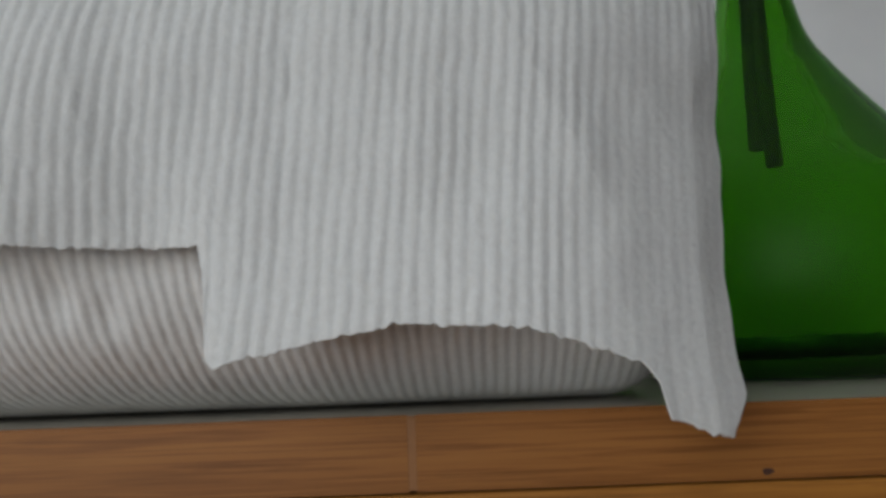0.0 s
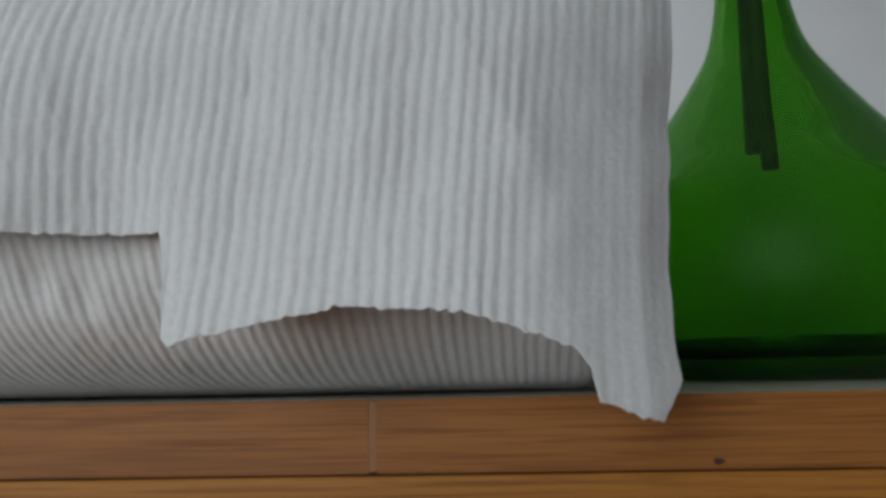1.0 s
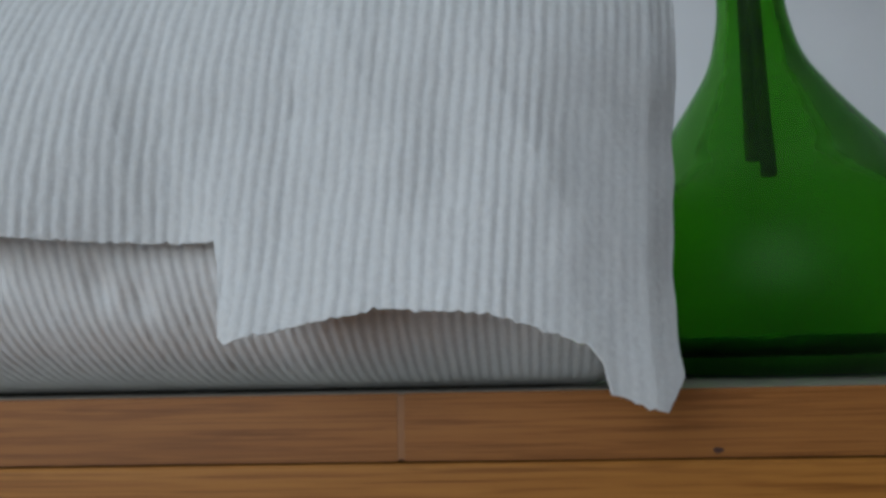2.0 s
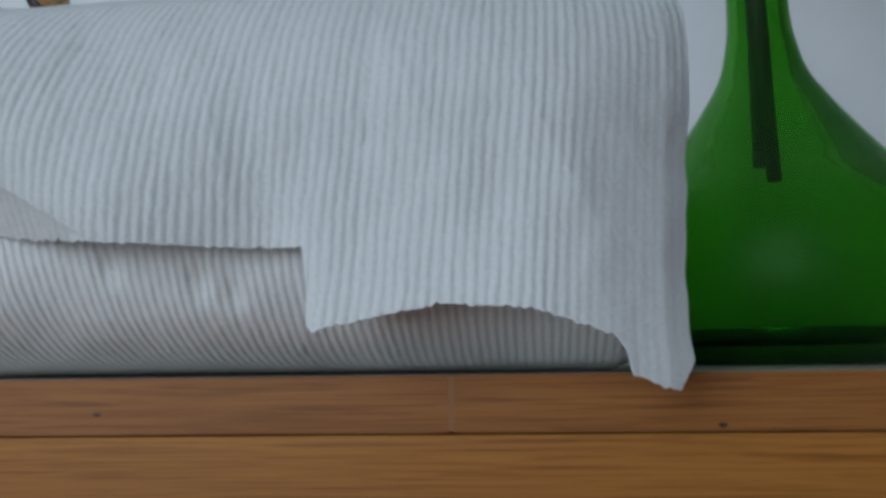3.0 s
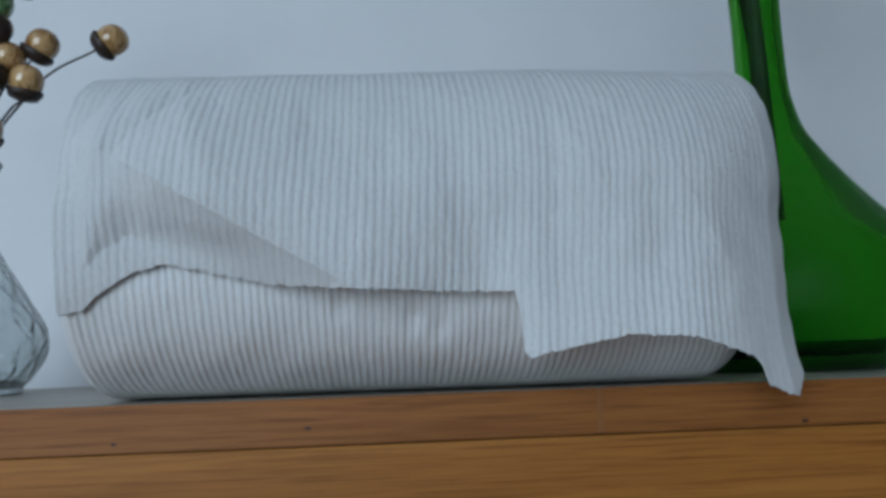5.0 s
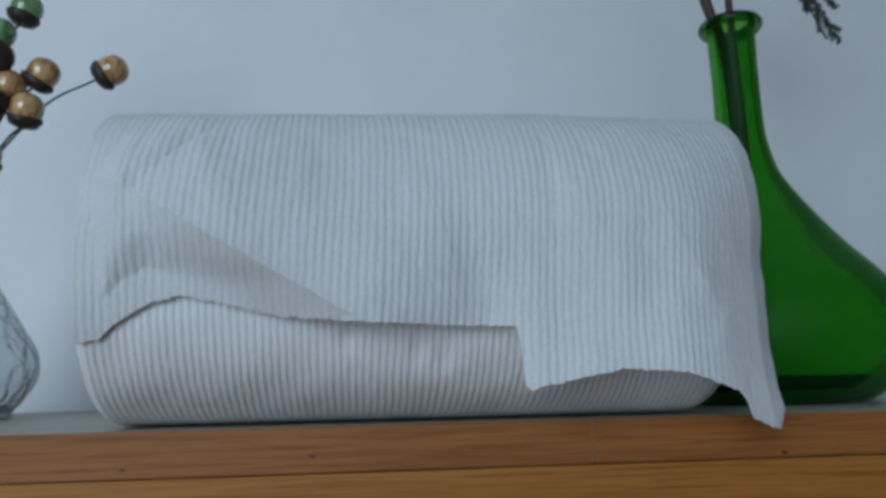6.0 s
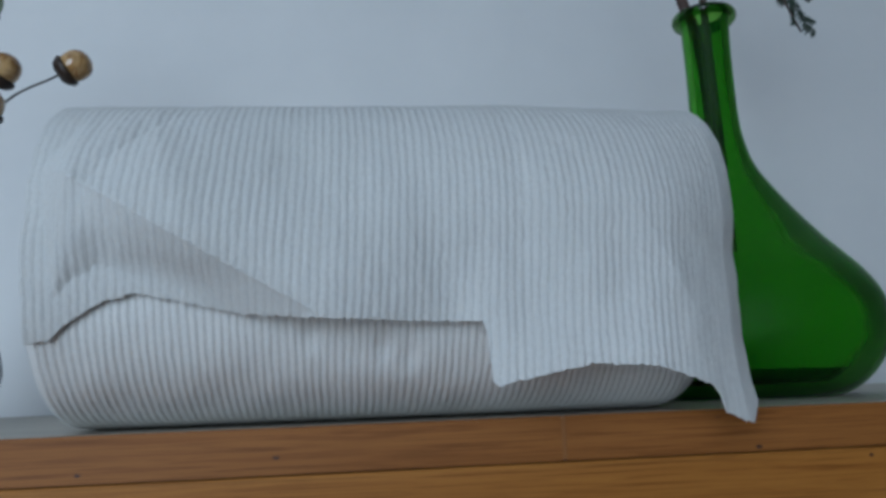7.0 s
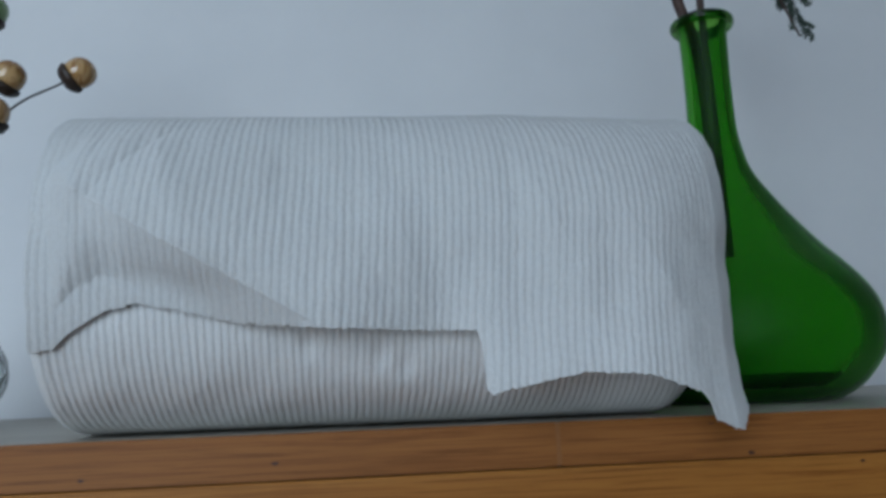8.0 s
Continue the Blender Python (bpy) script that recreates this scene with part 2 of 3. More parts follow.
# ---- the wooden cabinet whose top is the shelf ----
SHELF_X0, SHELF_X1, SHELF_BACK, STRIP_H, STRIP_T, JOINT_X = -0.75, 0.95, ROOM_Y1 - 0.0055, 0.0128, 0.0016, 0.0695
cabinet = tagged(empty("wooden_cabinet", (0.1, 0.1, FLOOR_Z)), "orange-brown varnished wooden cabinet with a grey worn top", "cabinet")
part("top_board", box(SHELF_X0, SHELF_X1, STRIP_T, SHELF_BACK, -0.0122, 0.0), LAMINATE, cabinet, "grey-beige worn board top")
def strip(x0, x1):
    bm = box(x0, x1, 0.0, STRIP_T, -STRIP_H, 0.0002)
    bmesh.ops.bevel(bm, geom=[e for e in bm.edges if abs(e.verts[0].co.x - e.verts[1].co.x) > 0.01 and e.verts[0].co.y < 0.0005], offset=0.0005, segments=2, affect="EDGES")
    part("edge_strip", bm, STRIP_WOOD, cabinet, "varnished edge moulding")


strip(SHELF_X0, JOINT_X - 0.0007)
strip(JOINT_X + 0.0007, SHELF_X1)
part("joint", box(JOINT_X - 0.00068, JOINT_X + 0.00068, 0.00008, STRIP_T, -STRIP_H + 0.0004, 0.0), JOINT_GLUE, cabinet, "pale glued joint")
part("front_board", box(SHELF_X0, SHELF_X1, 0.0004, 0.018, -0.16, -STRIP_H - 0.0004, 0.0006), FRONT_WOOD, cabinet, "varnished front rail")
part("body", box(SHELF_X0, SHELF_X1, 0.020, SHELF_BACK, FLOOR_Z, -0.0122), FRONT_WOOD, cabinet)
for x0, x1 in ((SHELF_X0 + 0.004, 0.098), (0.102, SHELF_X1 - 0.004)):
    part("cabinet_door", box(x0, x1, 0.001, 0.018, FLOOR_Z + 0.06, -0.163, 0.002), FRONT_WOOD, cabinet)


def knot(x, z, w, h, seed):
    """A small dark knot or nail mark lying on the wood's face."""
    rnd = random.Random(seed)
    bm = bmesh.new()
    n = 14
    ring = []
    for k in range(n):
        a = 2 * math.pi * k / n
        q = rnd.uniform(0.75, 1.15)
        ring.append(bm.verts.new((x + w * q * math.cos(a), -0.00012, z + h * q * math.sin(a))))
    back = [bm.verts.new((v.co.x, 0.0010, v.co.z)) for v in ring]
    bm.faces.new(ring)
    for k in range(n):
        bm.faces.new((ring[k], back[k], back[(k + 1) % n], ring[(k + 1) % n]))
    part("knot", bm, KNOT, cabinet, "small dark knot")


for i, (x, z, w, h) in enumerate(((0.130, -0.0114, 0.0010, 0.0006), (-0.0138, -0.0080, 0.0011, 0.0005), (-0.0667, -0.0103, 0.0008, 0.0005), (0.1665, -0.0155, 0.0006, 0.0005), (0.118, -0.0022, 0.0010, 0.0002))):
    knot(x, z, w, h, i)

# ---- the paper towel roll ----
ROLL_X0, ROLL_X1, ROLL_RY, ROLL_RZ = -0.0800, 0.1200, 0.0655, 0.0520
ROLL_Z = ROLL_RZ + 0.0004
RIB = 0.0022


def roll_y(x):
    """The roll lies along the shelf, a hair askew."""
    return 0.0400 - 0.030 * (x - 0.02)


def rib(x, w, seed):
    """Height of the embossed ribs at x along the roll and w round it."""
    wob = 0.00030 * noise.noise(Vector((x * 90, w * 75, seed))) + 0.00026 * noise.noise(Vector((x * 260, w * 330, seed + 3)))
    a = 0.5 + 0.5 * math.cos(2 * math.pi * (x + wob) / RIB)
    amp = 0.00023 * (1 + 0.7 * noise.noise(Vector((x * 300, w * 420, seed + 7))))
    return amp * (a ** 0.85) + 0.00010 * noise.noise(Vector((x * 700, w * 900, seed)))


roll = tagged(empty("paper_towel_roll", (0.02, roll_y(0.02), 0)), "white ribbed paper towel roll lying on the wooden cabinet", "paper towel")


def roll_ry(x):
    """Its half depth: the soft roll is flattened, and narrows towards one end."""
    u = min(1, max(0, (x - 0.045) / 0.073))
    return ROLL_RY - 0.0190 * u * u * (3 - 2 * u)


def section(a):
    """The roll's outline at the angle a: round above, squashed fuller below."""
    c, s = math.cos(a), math.sin(a)
    n = 2.0 if s > 0 else 2.5
    k = (abs(c) ** n + abs(s) ** n) ** (-1 / n)
    return c * k, s * k


def on_roll(x, a, r):
    """The place on the roll at x, at the angle a from its front, at the share r of its radius."""
    lean = 0.06 - 0.12 * (x - ROLL_X0) / (ROLL_X1 - ROLL_X0)
    c, s = section(a)
    return (x + lean * ROLL_RY * r * c, roll_y(x) - roll_ry(x) * r * c, ROLL_Z + ROLL_RZ * r * s)


def roll_body():
    cols, rows = 900, 260
    verts = []
    for j in range(rows):
        a = 2 * math.pi * j / rows
        under = max(0, -math.sin(a)) ** 10
        for i in range(cols):
            x = ROLL_X0 + (ROLL_X1 - ROLL_X0) * i / (cols - 1)
            soft = 0.0045 * max(0, 1 - (ROLL_X1 - x) / 0.010) ** 2 + 0.0022 * max(0, 1 - (x - ROLL_X0) / 0.004) ** 2
            lump = 0.0006 * noise.noise(Vector((x * 25, math.cos(a) * 1.5, math.sin(a) * 1.5))) + 0.0004 * noise.noise(Vector((x * 70, math.cos(a) * 4, math.sin(a) * 4)))
            dent = sum(0.0009 * math.exp(-(((x - cx) / 0.0025) ** 2) - (((a - ca) / 0.07) ** 2)) for cx, ca in ((0.016, 5.68), (0.0235, 5.62), (-0.004, 5.75)))
            r = 1 + (-soft - dent + (0.95 * rib(x, a * ROLL_RZ, 1.0) + lump - 0.0004) * (1 - under)) / ROLL_RZ
            verts.append(on_roll(x, a, r))
    faces = [(j * cols + i, j * cols + i + 1, ((j + 1) % rows) * cols + i + 1, ((j + 1) % rows) * cols + i) for j in range(rows) for i in range(cols - 1)]
    child("rolled_paper", mesh_of("rolled_paper", verts, faces, PAPER), roll)
    # the wound layers at the two ends, and the core
    for x, s in ((ROLL_X0, 1), (ROLL_X1, -1)):
        v = []
        rings, steps = 40, 96
        for k in range(rings):
            r = 0.38 + (0.905 - 0.38) * k / (rings - 1)
            d = 0.0004 * (k % 2) + 0.0004 * noise.noise(Vector((k * 0.9, x * 10, 0)))
            v += [on_roll(x + s * (0.0003 + d), 2 * math.pi * q / steps, r) for q in range(steps)]
        child("wound_end", mesh_of("wound_end", v, grid_faces(rings, steps, True), PAPER), roll)
    v = []
    for x, r in ((ROLL_X0 + 0.001, 0.38), (ROLL_X1 - 0.001, 0.38), (ROLL_X1 - 0.001, 0.355), (ROLL_X0 + 0.001, 0.355), (ROLL_X0 + 0.001, 0.38)):
        v += [on_roll(x, 2 * math.pi * q / 64, r) for q in range(64)]
    child("core", mesh_of("core", v, grid_faces(5, 64, True), CARD), roll, "brown cardboard tube")


EDGE = [(-0.095, 0.0235), (-0.0765, 0.0238), (-0.0690, 0.0252), (-0.0630, 0.0300), (-0.0560, 0.0340), (-0.0480, 0.0362), (-0.0370, 0.0340), (-0.0205, 0.0300),
        (0.0, 0.0278), (0.0205, 0.0270), (0.0405, 0.0265), (0.0418, 0.0225), (0.0432, 0.0105), (0.0442, 0.0096), (0.0550, 0.0118), (0.0695, 0.0145), (0.0865, 0.0133),
        (0.0955, 0.0105), (0.1025, 0.0078), (0.1045, 0.0055), (0.1055, 0.0008), (0.1098, -0.0010), (0.1150, -0.0027), (0.1185, 0.0030)]
# where the sheet's front stands, and how it leans back (+) or forward (-) below that
FRONT = [(-0.085, -0.0150), (-0.060, -0.0180), (-0.030, -0.0195), (0.0, -0.0205), (0.035, -0.0245), (0.050, -0.0270), (0.070, -0.0280), (0.088, -0.0265), (0.100, -0.0225), (0.110, -0.0165), (0.122, -0.0090)]
LEAN = [(-0.085, 0.014), (-0.066, 0.026), (-0.055, 0.032), (-0.042, 0.036), (-0.025, 0.030), (-0.010, 0.020), (0.0, 0.016), (0.020, 0.016), (0.034, 0.010), (0.043, -0.006), (0.054, -0.008), (0.075, -0.008), (0.100, -0.010), (0.122, -0.015)]
# soft creases in the sheet: a place, a direction, a height and a width
CREASES = [(0.022, 0.048, -0.30, 0.95, 0.0005, 0.005), (0.060, 0.060, -0.45, 0.89, 0.0007, 0.008), (0.090, 0.045, -0.5, 0.87, 0.0006, 0.007),
           (-0.010, 0.080, 0.35, 0.94, -0.0006, 0.004), (-0.045, 0.085, -0.2, 0.98, 0.0007, 0.006), (-0.050, 0.078, 0.5, 0.87, -0.0008, 0.004), (0.000, 0.060, -0.4, 0.92, -0.0005, 0.008)]


def along(table, x):
    for (a, p), (b, q) in zip(table, table[1:]):
        if x <= b:
            return p + (q - p) * max(0, (x - a) / (b - a))
    return table[-1][1]


def soft_along(table, x):
    return sum(along(table, x + d) for d in (-0.004, -0.002, 0, 0.002, 0.004)) / 5


def step(a, b, x):
    u = min(1, max(0, (x - a) / (b - a)))
    return u * u * (3 - 2 * u)


def loose_sheet():
    """The outermost sheet: over the top, down the front, ending in a torn, hanging edge."""
    cols, rows = 900, 260
    top_w = (ROLL_RZ + 0.0012) * radians(150)
    ax, az, bx, bz = -0.0685, 0.0675, -0.0005, 0.0284
    ln = math.hypot(bx - ax, bz - az)
    ux, uz = (bx - ax) / ln, (bz - az) / ln
    verts = [None] * (rows * cols)
    for i in range(cols):
        s = i / (cols - 1)
        xn = -0.0750 + 0.1935 * s
        zb = along(EDGE, xn) + 0.0005 * noise.noise(Vector((xn * 900, 0, 5))) + 0.0004 * noise.noise(Vector((xn * 300, 0, 8)))
        wb = zb - ROLL_Z
        # it lies tighter on one end than on the other
        rz = ROLL_RZ + 0.0008 + 0.0010 * step(-0.03, 0.11, xn)
        front, lean = soft_along(FRONT, xn), soft_along(LEAN, xn)
        for j in range(rows):
            w = wb + (top_w - wb) * (j / (rows - 1)) ** 1.15
            up = step(-0.045, 0.085, w)
            # the sheet slants: its upper end lies further to both sides
            x0 = -0.0750 - 0.0035 * step(0.0, 0.08, w)
            x1 = 0.1185 + 0.0085 * step(-0.060, 0.050, w)
            x = x0 + (x1 - x0) * s
            # uneven borders
            if s < 0.06:
                x += (0.0014 * noise.noise(Vector((w * 90, 7, 3))) + 0.0005 * noise.noise(Vector((w * 420, 9, 3)))) * (1 - s / 0.06)
            elif s > 0.94:
                x += 0.0007 * noise.noise(Vector((w * 110, 2, 1))) * (s - 0.94) / 0.06
            z_here = ROLL_Z + w
            puff = 0.0010 * fbm(x * 28, w * 28) * (1 - 0.6 * up) + 0.0004 * fbm(x * 90, w * 60, 3)
            # crease from the upper left down to the middle, with the paper tucked in under it
            dx, dz = xn - ax, z_here - az
            t, d = dx * ux + dz * uz, -dx * uz + dz * ux
            q = min(1, max(0, t / ln))
            grow = step(-0.010, 0.008, t) * (0.0072 + 0.0050 * q) * (1 - step(ln - 0.004, ln + 0.050, t))
            if d > 0 or t > ln:
                puff += grow * math.exp(-((d / 0.024) ** 2))
            else:
                u = min(1, max(0, (0.0008 - d) / (0.022 + 0.026 * q)))
                puff += grow * (1 - (1 - (1 - u) ** 2.2) * (1 - step(ln - 0.005, ln, t)))
            puff += 0.0036 * math.exp(-(((xn + 0.0640 - 0.25 * (z_here - 0.043)) / 0.0055) ** 2)) * math.exp(-(((z_here - 0.043) / 0.015) ** 2))
            for cx, cz, kx, kz, amp, wide in CREASES:
                du, dv = xn - cx, z_here - cz
                along_c, off = du * kx + dv * kz, du * kz - dv * kx
                puff += 1.7 * amp * math.exp(-abs(off) / wide) * math.exp(-((along_c / 0.020) ** 2))
            # small upright folds by the left border
            puff += 0.0018 * noise.noise(Vector((xn * 170 + 4 * z_here, z_here * 28, 6))) * step(-0.046, -0.062, xn) * step(0.018, 0.035, z_here) * step(0.102, 0.075, z_here)
            # soft dents along the front
            puff -= 0.0003 * math.exp(-(((xn - 0.030 + 0.25 * (z_here - 0.03)) / 0.007) ** 2)) * step(0.03, -0.005, w)
            puff += 0.0004 * math.exp(-(((xn - 0.020 + 0.2 * (z_here - 0.03)) / 0.005) ** 2)) * step(0.03, -0.005, w)
            h = rib(xn, w, 4.0) * (1 - 0.80 * step(0.086, 0.104, xn) * step(0.035, -0.005, w))
            puff += h
            puff += 0.0022 * step(0.955, 1.0, s) * math.exp(-(((w - 0.080) / 0.010) ** 2))
            puff -= 0.0060 * max(0, 1 - s / 0.055) ** 2 * (0.1 + 0.9 * up)
            yc, ry = roll_y(x), roll_ry(x) + 0.0012
            out = 0.35 * max(0, xn - 0.113)
            if w >= 0:
                a = w / rz
                c = math.cos(a)
                depth = ry + max(0, yc - front - ry) * max(0, c) ** 1.3
                y, z = yc - (depth + puff) * c + out * max(0, c), ROLL_Z + (rz + max(0, puff) * 0.6) * math.sin(a)
                limit = yc - (ry + h) * c + out if c > 0 else y
            else:
                z = z_here
                y = min(front, yc - ry) + out - puff + lean * (-w / rz) ** 1.5
                k = min(1, (ROLL_Z - z) / ROLL_RZ)
                limit = yc - (ry + h) * (1 - k ** 2.5) ** 0.4 + 0.4 * max(0, 0.012 - z) + out
            y = min(y, limit)
            if w < 0 and xn < -0.020:
                # the torn lower border hugs the roll
                y += (limit - 0.0002 - y) * step(-0.020, -0.036, xn) * step(0.012, 0.001, w - wb)
            verts[j * cols + i] = (x, y, z)
    ob = child("loose_sheet", mesh_of("loose_sheet", verts, grid_faces(rows, cols), THIN_PAPER), roll, "loose torn outer sheet")
    thick = ob.modifiers.new("thickness", "SOLIDIFY")
    thick.thickness, thick.offset = 0.00030, 0


roll_body()
loose_sheet()


# ---- the green bottle vase ----
def glass_shell(profile, wall, floor_t):
    """Outer profile, then back down inside, closed at the axis."""
    inner = [(max(r - wall, 0.002), z) for r, z in reversed(profile) if z > floor_t]
    inner += [(inner[-1][0] * 0.85, floor_t), (inner[-1][0] * 0.4, floor_t), (0.0001, floor_t)]
    return [(0.0001, profile[0][1] + 0.0008)] + profile + inner


BOTTLE_X, BOTTLE_Y = 0.1830, 0.1060
bottle = tagged(empty("bottle_vase", (BOTTLE_X, BOTTLE_Y, 0)), "green glass bottle vase with a slim neck and wide base", "vase")
outline = [(0.036, 0.0), (0.0415, 0.0008), (0.0470, 0.0035), (0.0523, 0.0078), (0.0570, 0.0135), (0.0612, 0.0210), (0.0626, 0.0290), (0.0620, 0.0370), (0.0596, 0.0445), (0.0544, 0.0530), (0.0482, 0.0605), (0.0412, 0.0685),
           (0.0324, 0.0800), (0.0255, 0.0900), (0.0220, 0.0955), (0.0175, 0.1030), (0.0146, 0.1100), (0.0127, 0.1180), (0.0114, 0.1260), (0.0109, 0.1380), (0.0108, 0.1600), (0.0112, 0.1780)]
fine = [(p.x, p.y) for p in smooth_curve([(r, z, 0) for r, z in outline], 90)]
inner = [(r - 0.0022, z) for r, z in reversed(fine) if z > 0.005]
inner += [(inner[-1][0] * 0.85, 0.0042), (inner[-1][0] * 0.5, 0.0045), (0.0001, 0.0050)]
v, f = lathe([(0.0001, 0.0015), (0.025, 0.0010)] + fine + [(0.0113, 0.1845), (0.0109, 0.1852), (0.0095, 0.1852), (0.0091, 0.1845)] + inner, 128)
child("bottle_body", mesh_of("bottle_body", v, f, GREEN_GLASS), bottle)
v, f = lathe([(0.0001, 0.0056), (0.036, 0.0056), (0.0430, 0.0064), (0.0485, 0.0095), (0.0512, 0.0118), (0.0400, 0.0122), (0.0200, 0.0128), (0.0001, 0.0130)], 96)
child("base", mesh_of("base", v, f, DARK_GLASS), bottle, "thick dark green glass bottom")
lip = [(0.0131 + 0.0021 * math.cos(a), 0.1832 + 0.0026 * math.sin(a)) for a in [2 * math.pi * k / 20 for k in range(21)]]
v, f = lathe(lip, 96)
child("lip", mesh_of("lip", v, f, LIP_GLASS), bottle, "thick rolled glass lip")
for ob in bottle.children:
    ob.matrix_parent_inverse = Matrix()
    ob.location = (0, 0, 0)

# ---- the evergreen sprig in the bottle ----
sprig = tagged(empty("evergreen_sprig", (BOTTLE_X, BOTTLE_Y, 0.063)), "dark green artificial evergreen sprig standing in the bottle", "plant")


def rod(name, pts, r0, r1, material, parent, n=28, sides=8, label=""):
    v, f = tube(smooth_curve(pts, n), r0, r1, sides)
    return child(name, mesh_of(name, v, f, material), parent, label)


rod("stem", [(0.1838, 0.1035, 0.0660), (0.1834, 0.1035, 0.090), (0.1838, 0.1045, 0.130), (0.1830, 0.1045, 0.175), (0.1825, 0.104, 0.21), (0.186, 0.110, 0.28), (0.211, 0.134, 0.325), (0.241, 0.159, 0.295), (0.260, 0.170, 0.255), (0.2815, 0.175, 0.213)], 0.0026, 0.0006, STEM_BROWN, sprig, 60)
rod("stem", [(0.1805, 0.1080, 0.0725), (0.1812, 0.1080, 0.100), (0.1822, 0.1085, 0.140), (0.1800, 0.110, 0.178), (0.1735, 0.112, 0.205), (0.156, 0.114, 0.30)], 0.0024, 0.0028, STEM_BROWN, sprig, 40)


def leafy(path, count, seed, spread, size):
    """Many small scale leaves round a drooping twig."""
    rnd = random.Random(seed)
    verts, faces = [], []
    pts = smooth_curve(path, 60)
    for k in range(count):
        u = rnd.random()
        i = min(int(u * 59), 58)
        p = pts[i]
        way = (pts[i + 1] - pts[i]).normalized()
        out = Vector((rnd.gauss(0, 1), rnd.gauss(0, 1), rnd.gauss(0, 1)))
        out = (out - out.dot(way) * way).normalized()
        tip = (way * rnd.uniform(0.5, 1.2) + out * spread).normalized() * size * rnd.uniform(0.6, 1.2)
        side = way.cross(out).normalized() * size * 0.22
        b = len(verts)
        verts += [p, p + tip * 0.5 + side, p + tip, p + tip * 0.5 - side, p + tip * 0.5 + out * size * 0.15]
        faces += [(b, b + 1, b + 4), (b + 1, b + 2, b + 4), (b + 2, b + 3, b + 4), (b + 3, b, b + 4)]
    return verts, faces


def twig(path, count, seed, size=0.0042):
    v, f = leafy([Vector(p) + Vector((0.0105, -0.006, 0.0095)) for p in path], count, seed, 0.8, size)
    child("foliage", mesh_of("foliage", v, f, NEEDLE, False), sprig)


twig([(0.205, 0.14, 0.315), (0.235, 0.165, 0.285), (0.254, 0.176, 0.245), (0.2757, 0.181, 0.2025)], 620, 1, 0.0038)
twig([(0.252, 0.176, 0.246), (0.258, 0.180, 0.232), (0.2625, 0.182, 0.2235)], 187, 2, 0.0048)
twig([(0.258, 0.177, 0.240), (0.268, 0.176, 0.230), (0.2755, 0.176, 0.222)], 170, 3, 0.0036)
twig([(0.2645, 0.178, 0.224), (0.2665, 0.180, 0.215), (0.2665, 0.181, 0.209)], 102, 4, 0.0030)
twig([(0.269, 0.179, 0.214), (0.275, 0.179, 0.211), (0.2785, 0.179, 0.2085)], 85, 5, 0.0028)
twig([(0.244, 0.172, 0.262), (0.256, 0.178, 0.244), (0.2640, 0.180, 0.2285)], 260, 8, 0.0046)
twig([(0.262, 0.178, 0.230), (0.2715, 0.180, 0.2165), (0.2790, 0.181, 0.2020)], 120, 9, 0.0036)
twig([(0.240, 0.168, 0.275), (0.262, 0.165, 0.258), (0.285, 0.165, 0.240)], 272, 6, 0.0048)
twig([(0.236, 0.166, 0.283), (0.236, 0.175, 0.255), (0.240, 0.18, 0.232)], 204, 7, 0.0048)

# ---- the clear cut-glass vase with beaded stems ----
VASE_X, VASE_Y = -0.2000, 0.150
glass_vase = tagged(empty("glass_vase", (VASE_X, VASE_Y, 0)), "clear cut-glass vase with a round belly", "vase")
outline = [(0.030, 0.0), (0.0345, 0.0008), (0.0350, 0.0035), (0.0385, 0.0075), (0.0425, 0.0135), (0.0450, 0.0200), (0.0455, 0.0260), (0.0435, 0.0330), (0.0385, 0.0420), (0.0330, 0.0510), (0.0270, 0.0605), (0.0205, 0.0720), (0.0160, 0.0840), (0.0155, 0.0940), (0.0175, 0.1040), (0.0215, 0.1120)]
fine = [(p.x, p.y) for p in smooth_curve([(r, z, 0) for r, z in outline], 110)]


def cut(a, z):
    d = step(0.006, 0.014, z) * (1 - step(0.050, 0.058, z))
    q = a * 16 / (2 * math.pi)
    p = z / 0.0175
    return -0.0006 * d * (abs(math.sin(math.pi * (q + p))) ** 0.6 * abs(math.sin(math.pi * (q - p))) ** 0.6)


v, f = lathe(glass_shell(fine, 0.0035, 0.007), 192, lambda a, z: cut(a, z))
child("vase_body", mesh_of("vase_body", v, f, CLEAR_GLASS, True), glass_vase)
for ob in glass_vase.children:
    ob.matrix_parent_inverse = Matrix()

spray = tagged(empty("bead_spray", (VASE_X, VASE_Y, 0.012)), "decorative wire stems with amber and green beads", "ornament")


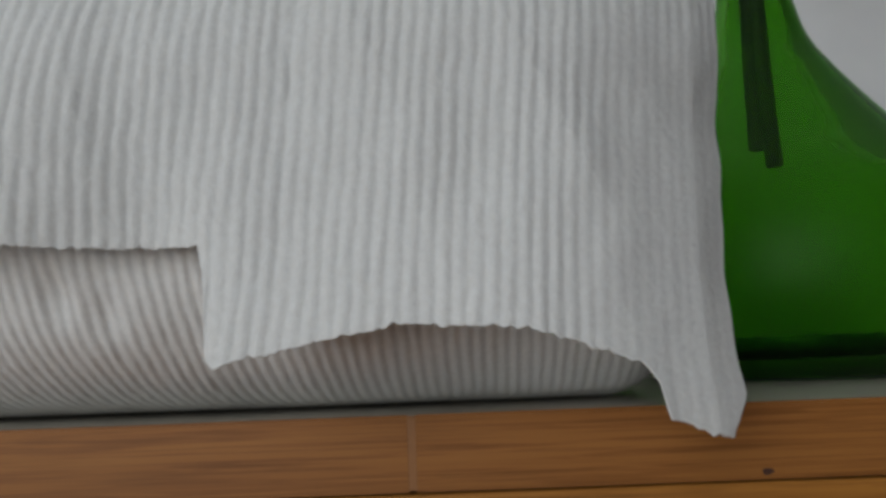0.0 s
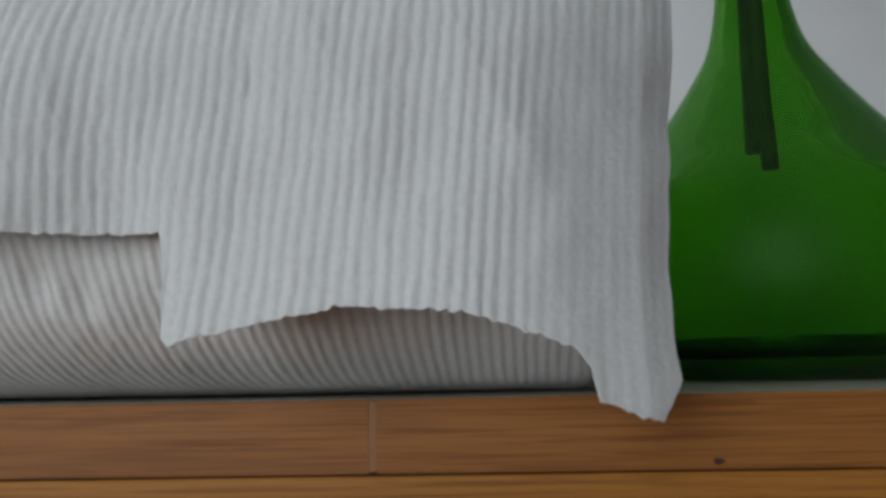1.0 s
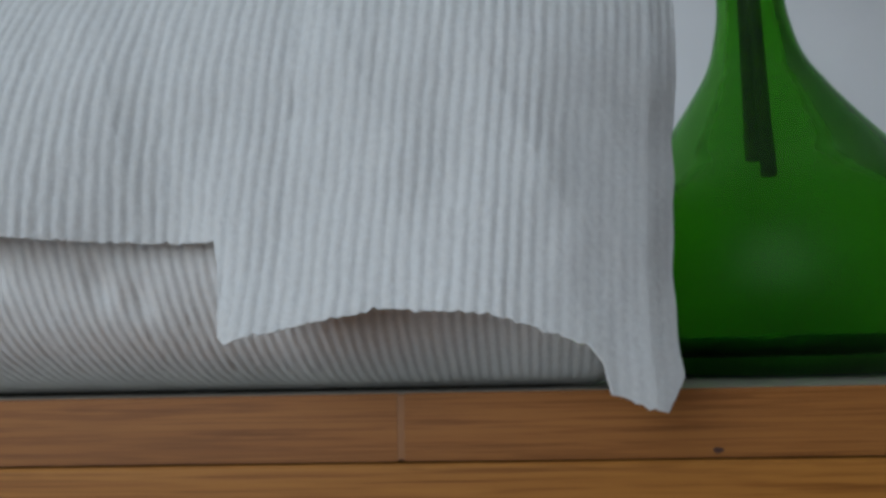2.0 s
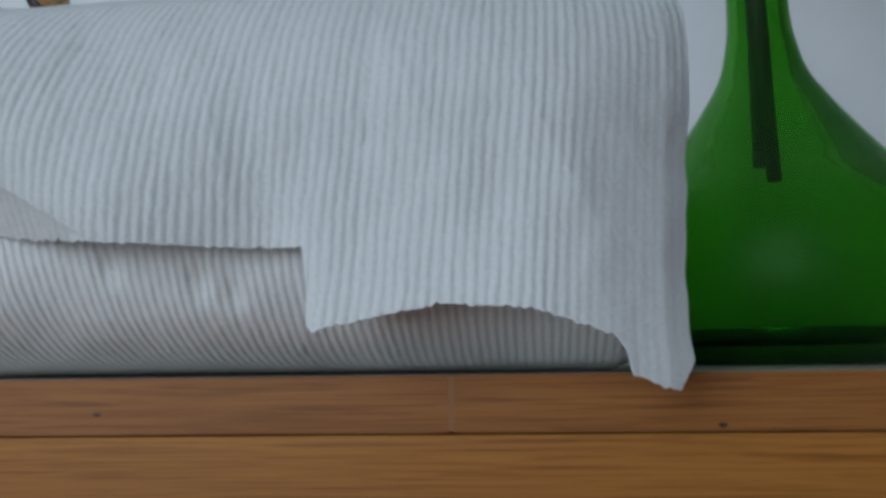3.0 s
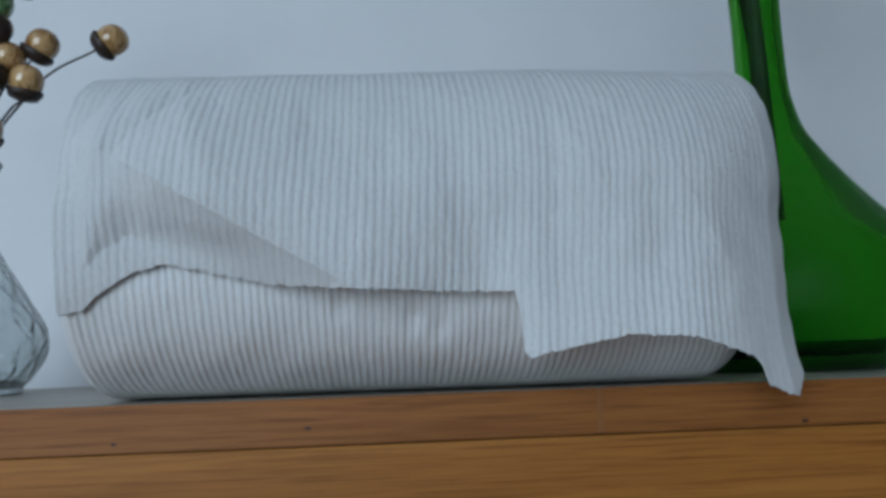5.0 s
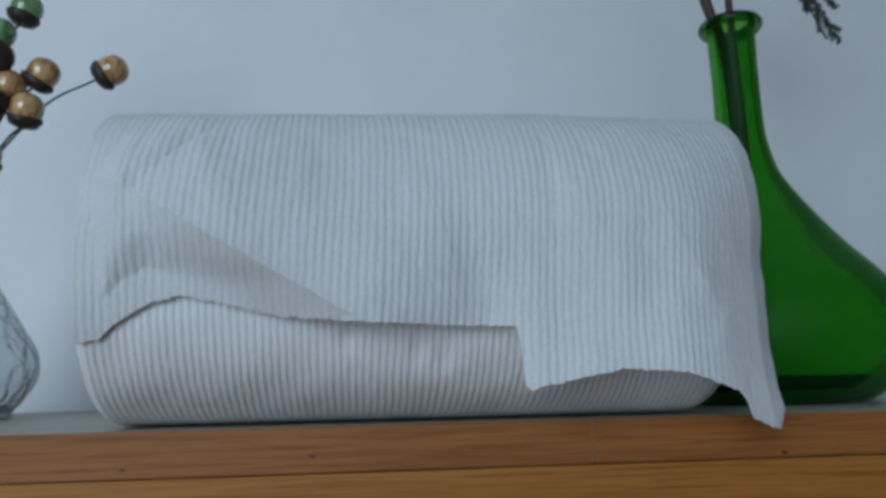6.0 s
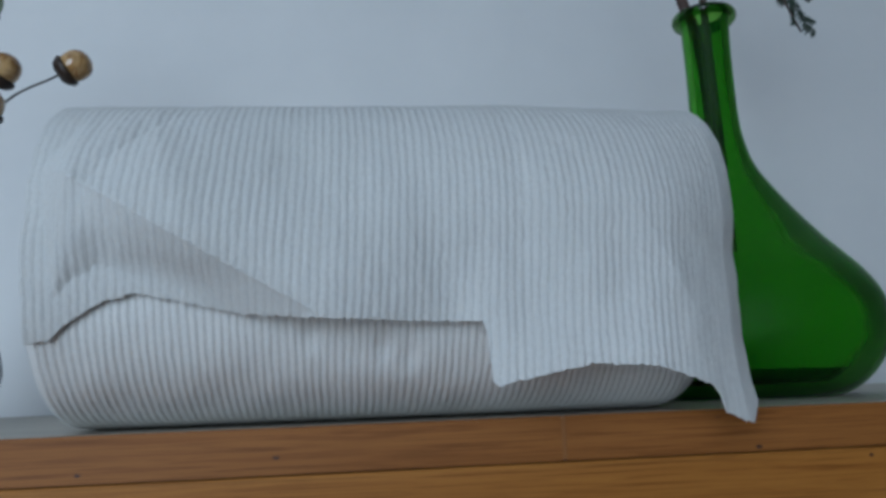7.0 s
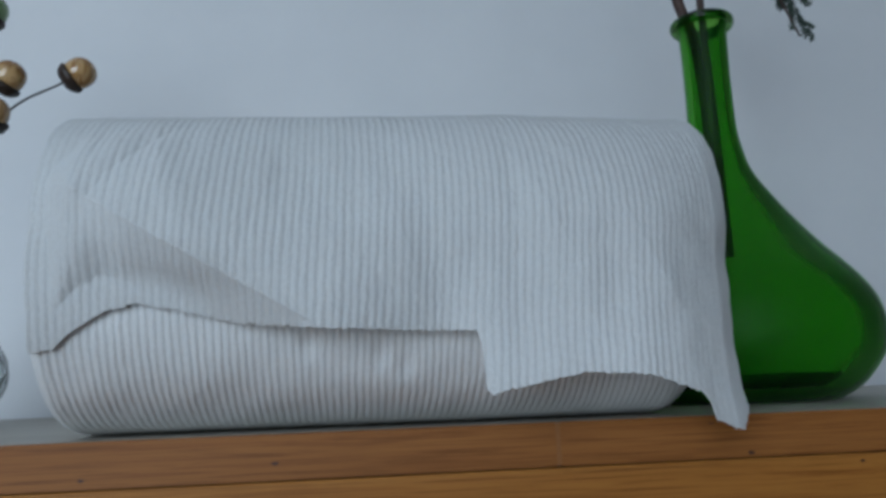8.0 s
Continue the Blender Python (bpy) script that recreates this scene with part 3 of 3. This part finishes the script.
def bead(at, way, r, material):
    """A round bead in a dark cup, growing along way."""
    turn = Vector(way).normalized().to_track_quat("Z", "Y").to_matrix().to_4x4()
    m = Matrix.Translation(at) @ turn
    prof = [(max(0.00005, r * math.sin(a) * (1 + 0.03 * math.sin(a * 3))), -r * math.cos(a)) for a in [math.pi * k / 18 for k in range(19)]]
    v, f = lathe(prof, 28)
    ob = child("bead", mesh_of("bead", [m @ Vector(q) for q in v], f, material), spray, "glossy round bead")
    cup = [(0.0001, -r * 1.20), (r * 0.40, -r * 1.20), (r * 0.78, -r * 1.05), (r * 1.0, -r * 0.74), (r * 1.03, -r * 0.52), (r * 0.97, -r * 0.46), (r * 0.90, -r * 0.50), (r * 0.85, -r * 0.62), (0.0001, -r * 1.0)]
    v, f = lathe(cup, 24)
    for k, q in enumerate(v):
        v[k] = Vector(q) * (1 + 0.10 * noise.noise(Vector(q) * 420 + Vector(at) * 50))
    child("cap", mesh_of("cap", [m @ Vector(q) for q in v], f, CAP_DARK), ob, "dark brown cup")


BEADS = [((-0.1340, 0.170, 0.1772), (0.85, 0.0, 0.55), 0.0080, AMBER, (-0.168, 0.165, 0.151)),
         ((-0.1655, 0.165, 0.1728), (0.55, -0.1, 0.85), 0.0080, AMBER, (-0.180, 0.160, 0.150)),
         ((-0.1690, 0.158, 0.1515), (0.25, -0.25, 1.0), 0.0080, AMBER, (-0.178, 0.156, 0.132)),
         ((-0.1790, 0.160, 0.1640), (0.6, -0.3, 0.9), 0.0080, AMBER, (-0.188, 0.157, 0.148)),
         ((-0.1735, 0.160, 0.2050), (0.3, 0.0, 1.0), 0.0078, GREEN_BEAD, (-0.184, 0.158, 0.180)),
         ((-0.1830, 0.155, 0.1890), (0.5, -0.2, 0.9), 0.0076, GREEN_BEAD, (-0.190, 0.156, 0.168)),
         ((-0.1840, 0.152, 0.1260), (0.3, -0.5, 0.8), 0.0080, AMBER, (-0.190, 0.154, 0.116)),
         ((-0.1900, 0.150, 0.1480), (0.1, -0.6, 0.8), 0.0080, AMBER, (-0.195, 0.154, 0.134)),
         ((-0.1950, 0.158, 0.1770), (0.1, -0.3, 1.0), 0.0080, AMBER, (-0.197, 0.157, 0.160)),
         ((-0.2050, 0.150, 0.1620), (-0.3, -0.3, 0.9), 0.0080, AMBER, (-0.202, 0.152, 0.145)),
         ((-0.2000, 0.155, 0.2100), (0.0, 0.1, 1.0), 0.0076, GREEN_BEAD, (-0.200, 0.154, 0.180)),
         ((-0.1835, 0.156, 0.1775), (-0.2, 0.9, 0.5), 0.0080, AMBER, (-0.190, 0.152, 0.160)),
         ((-0.1845, 0.154, 0.1530), (-0.3, 0.9, 0.4), 0.0082, AMBER, (-0.192, 0.150, 0.138)),
         ((-0.2200, 0.150, 0.1900), (-0.6, 0.0, 0.8), 0.0080, AMBER, (-0.210, 0.150, 0.160))]
for k, (at, way, r, material, via) in enumerate(BEADS):
    at, via = (Vector(p) + Vector((0.007, -0.018, -0.003)) for p in (at, via))
    foot = Vector(at) - Vector(way).normalized() * r * 1.1
    rod("wire", [(VASE_X + 0.004 * math.cos(k), VASE_Y + 0.004 * math.sin(k), 0.012), (VASE_X + 0.003 * math.cos(k), VASE_Y + 0.003 * math.sin(k), 0.09), via, foot], 0.0007, 0.0006, STEM_DARK, spray, 30, 6)
    bead(at, way, r, material)
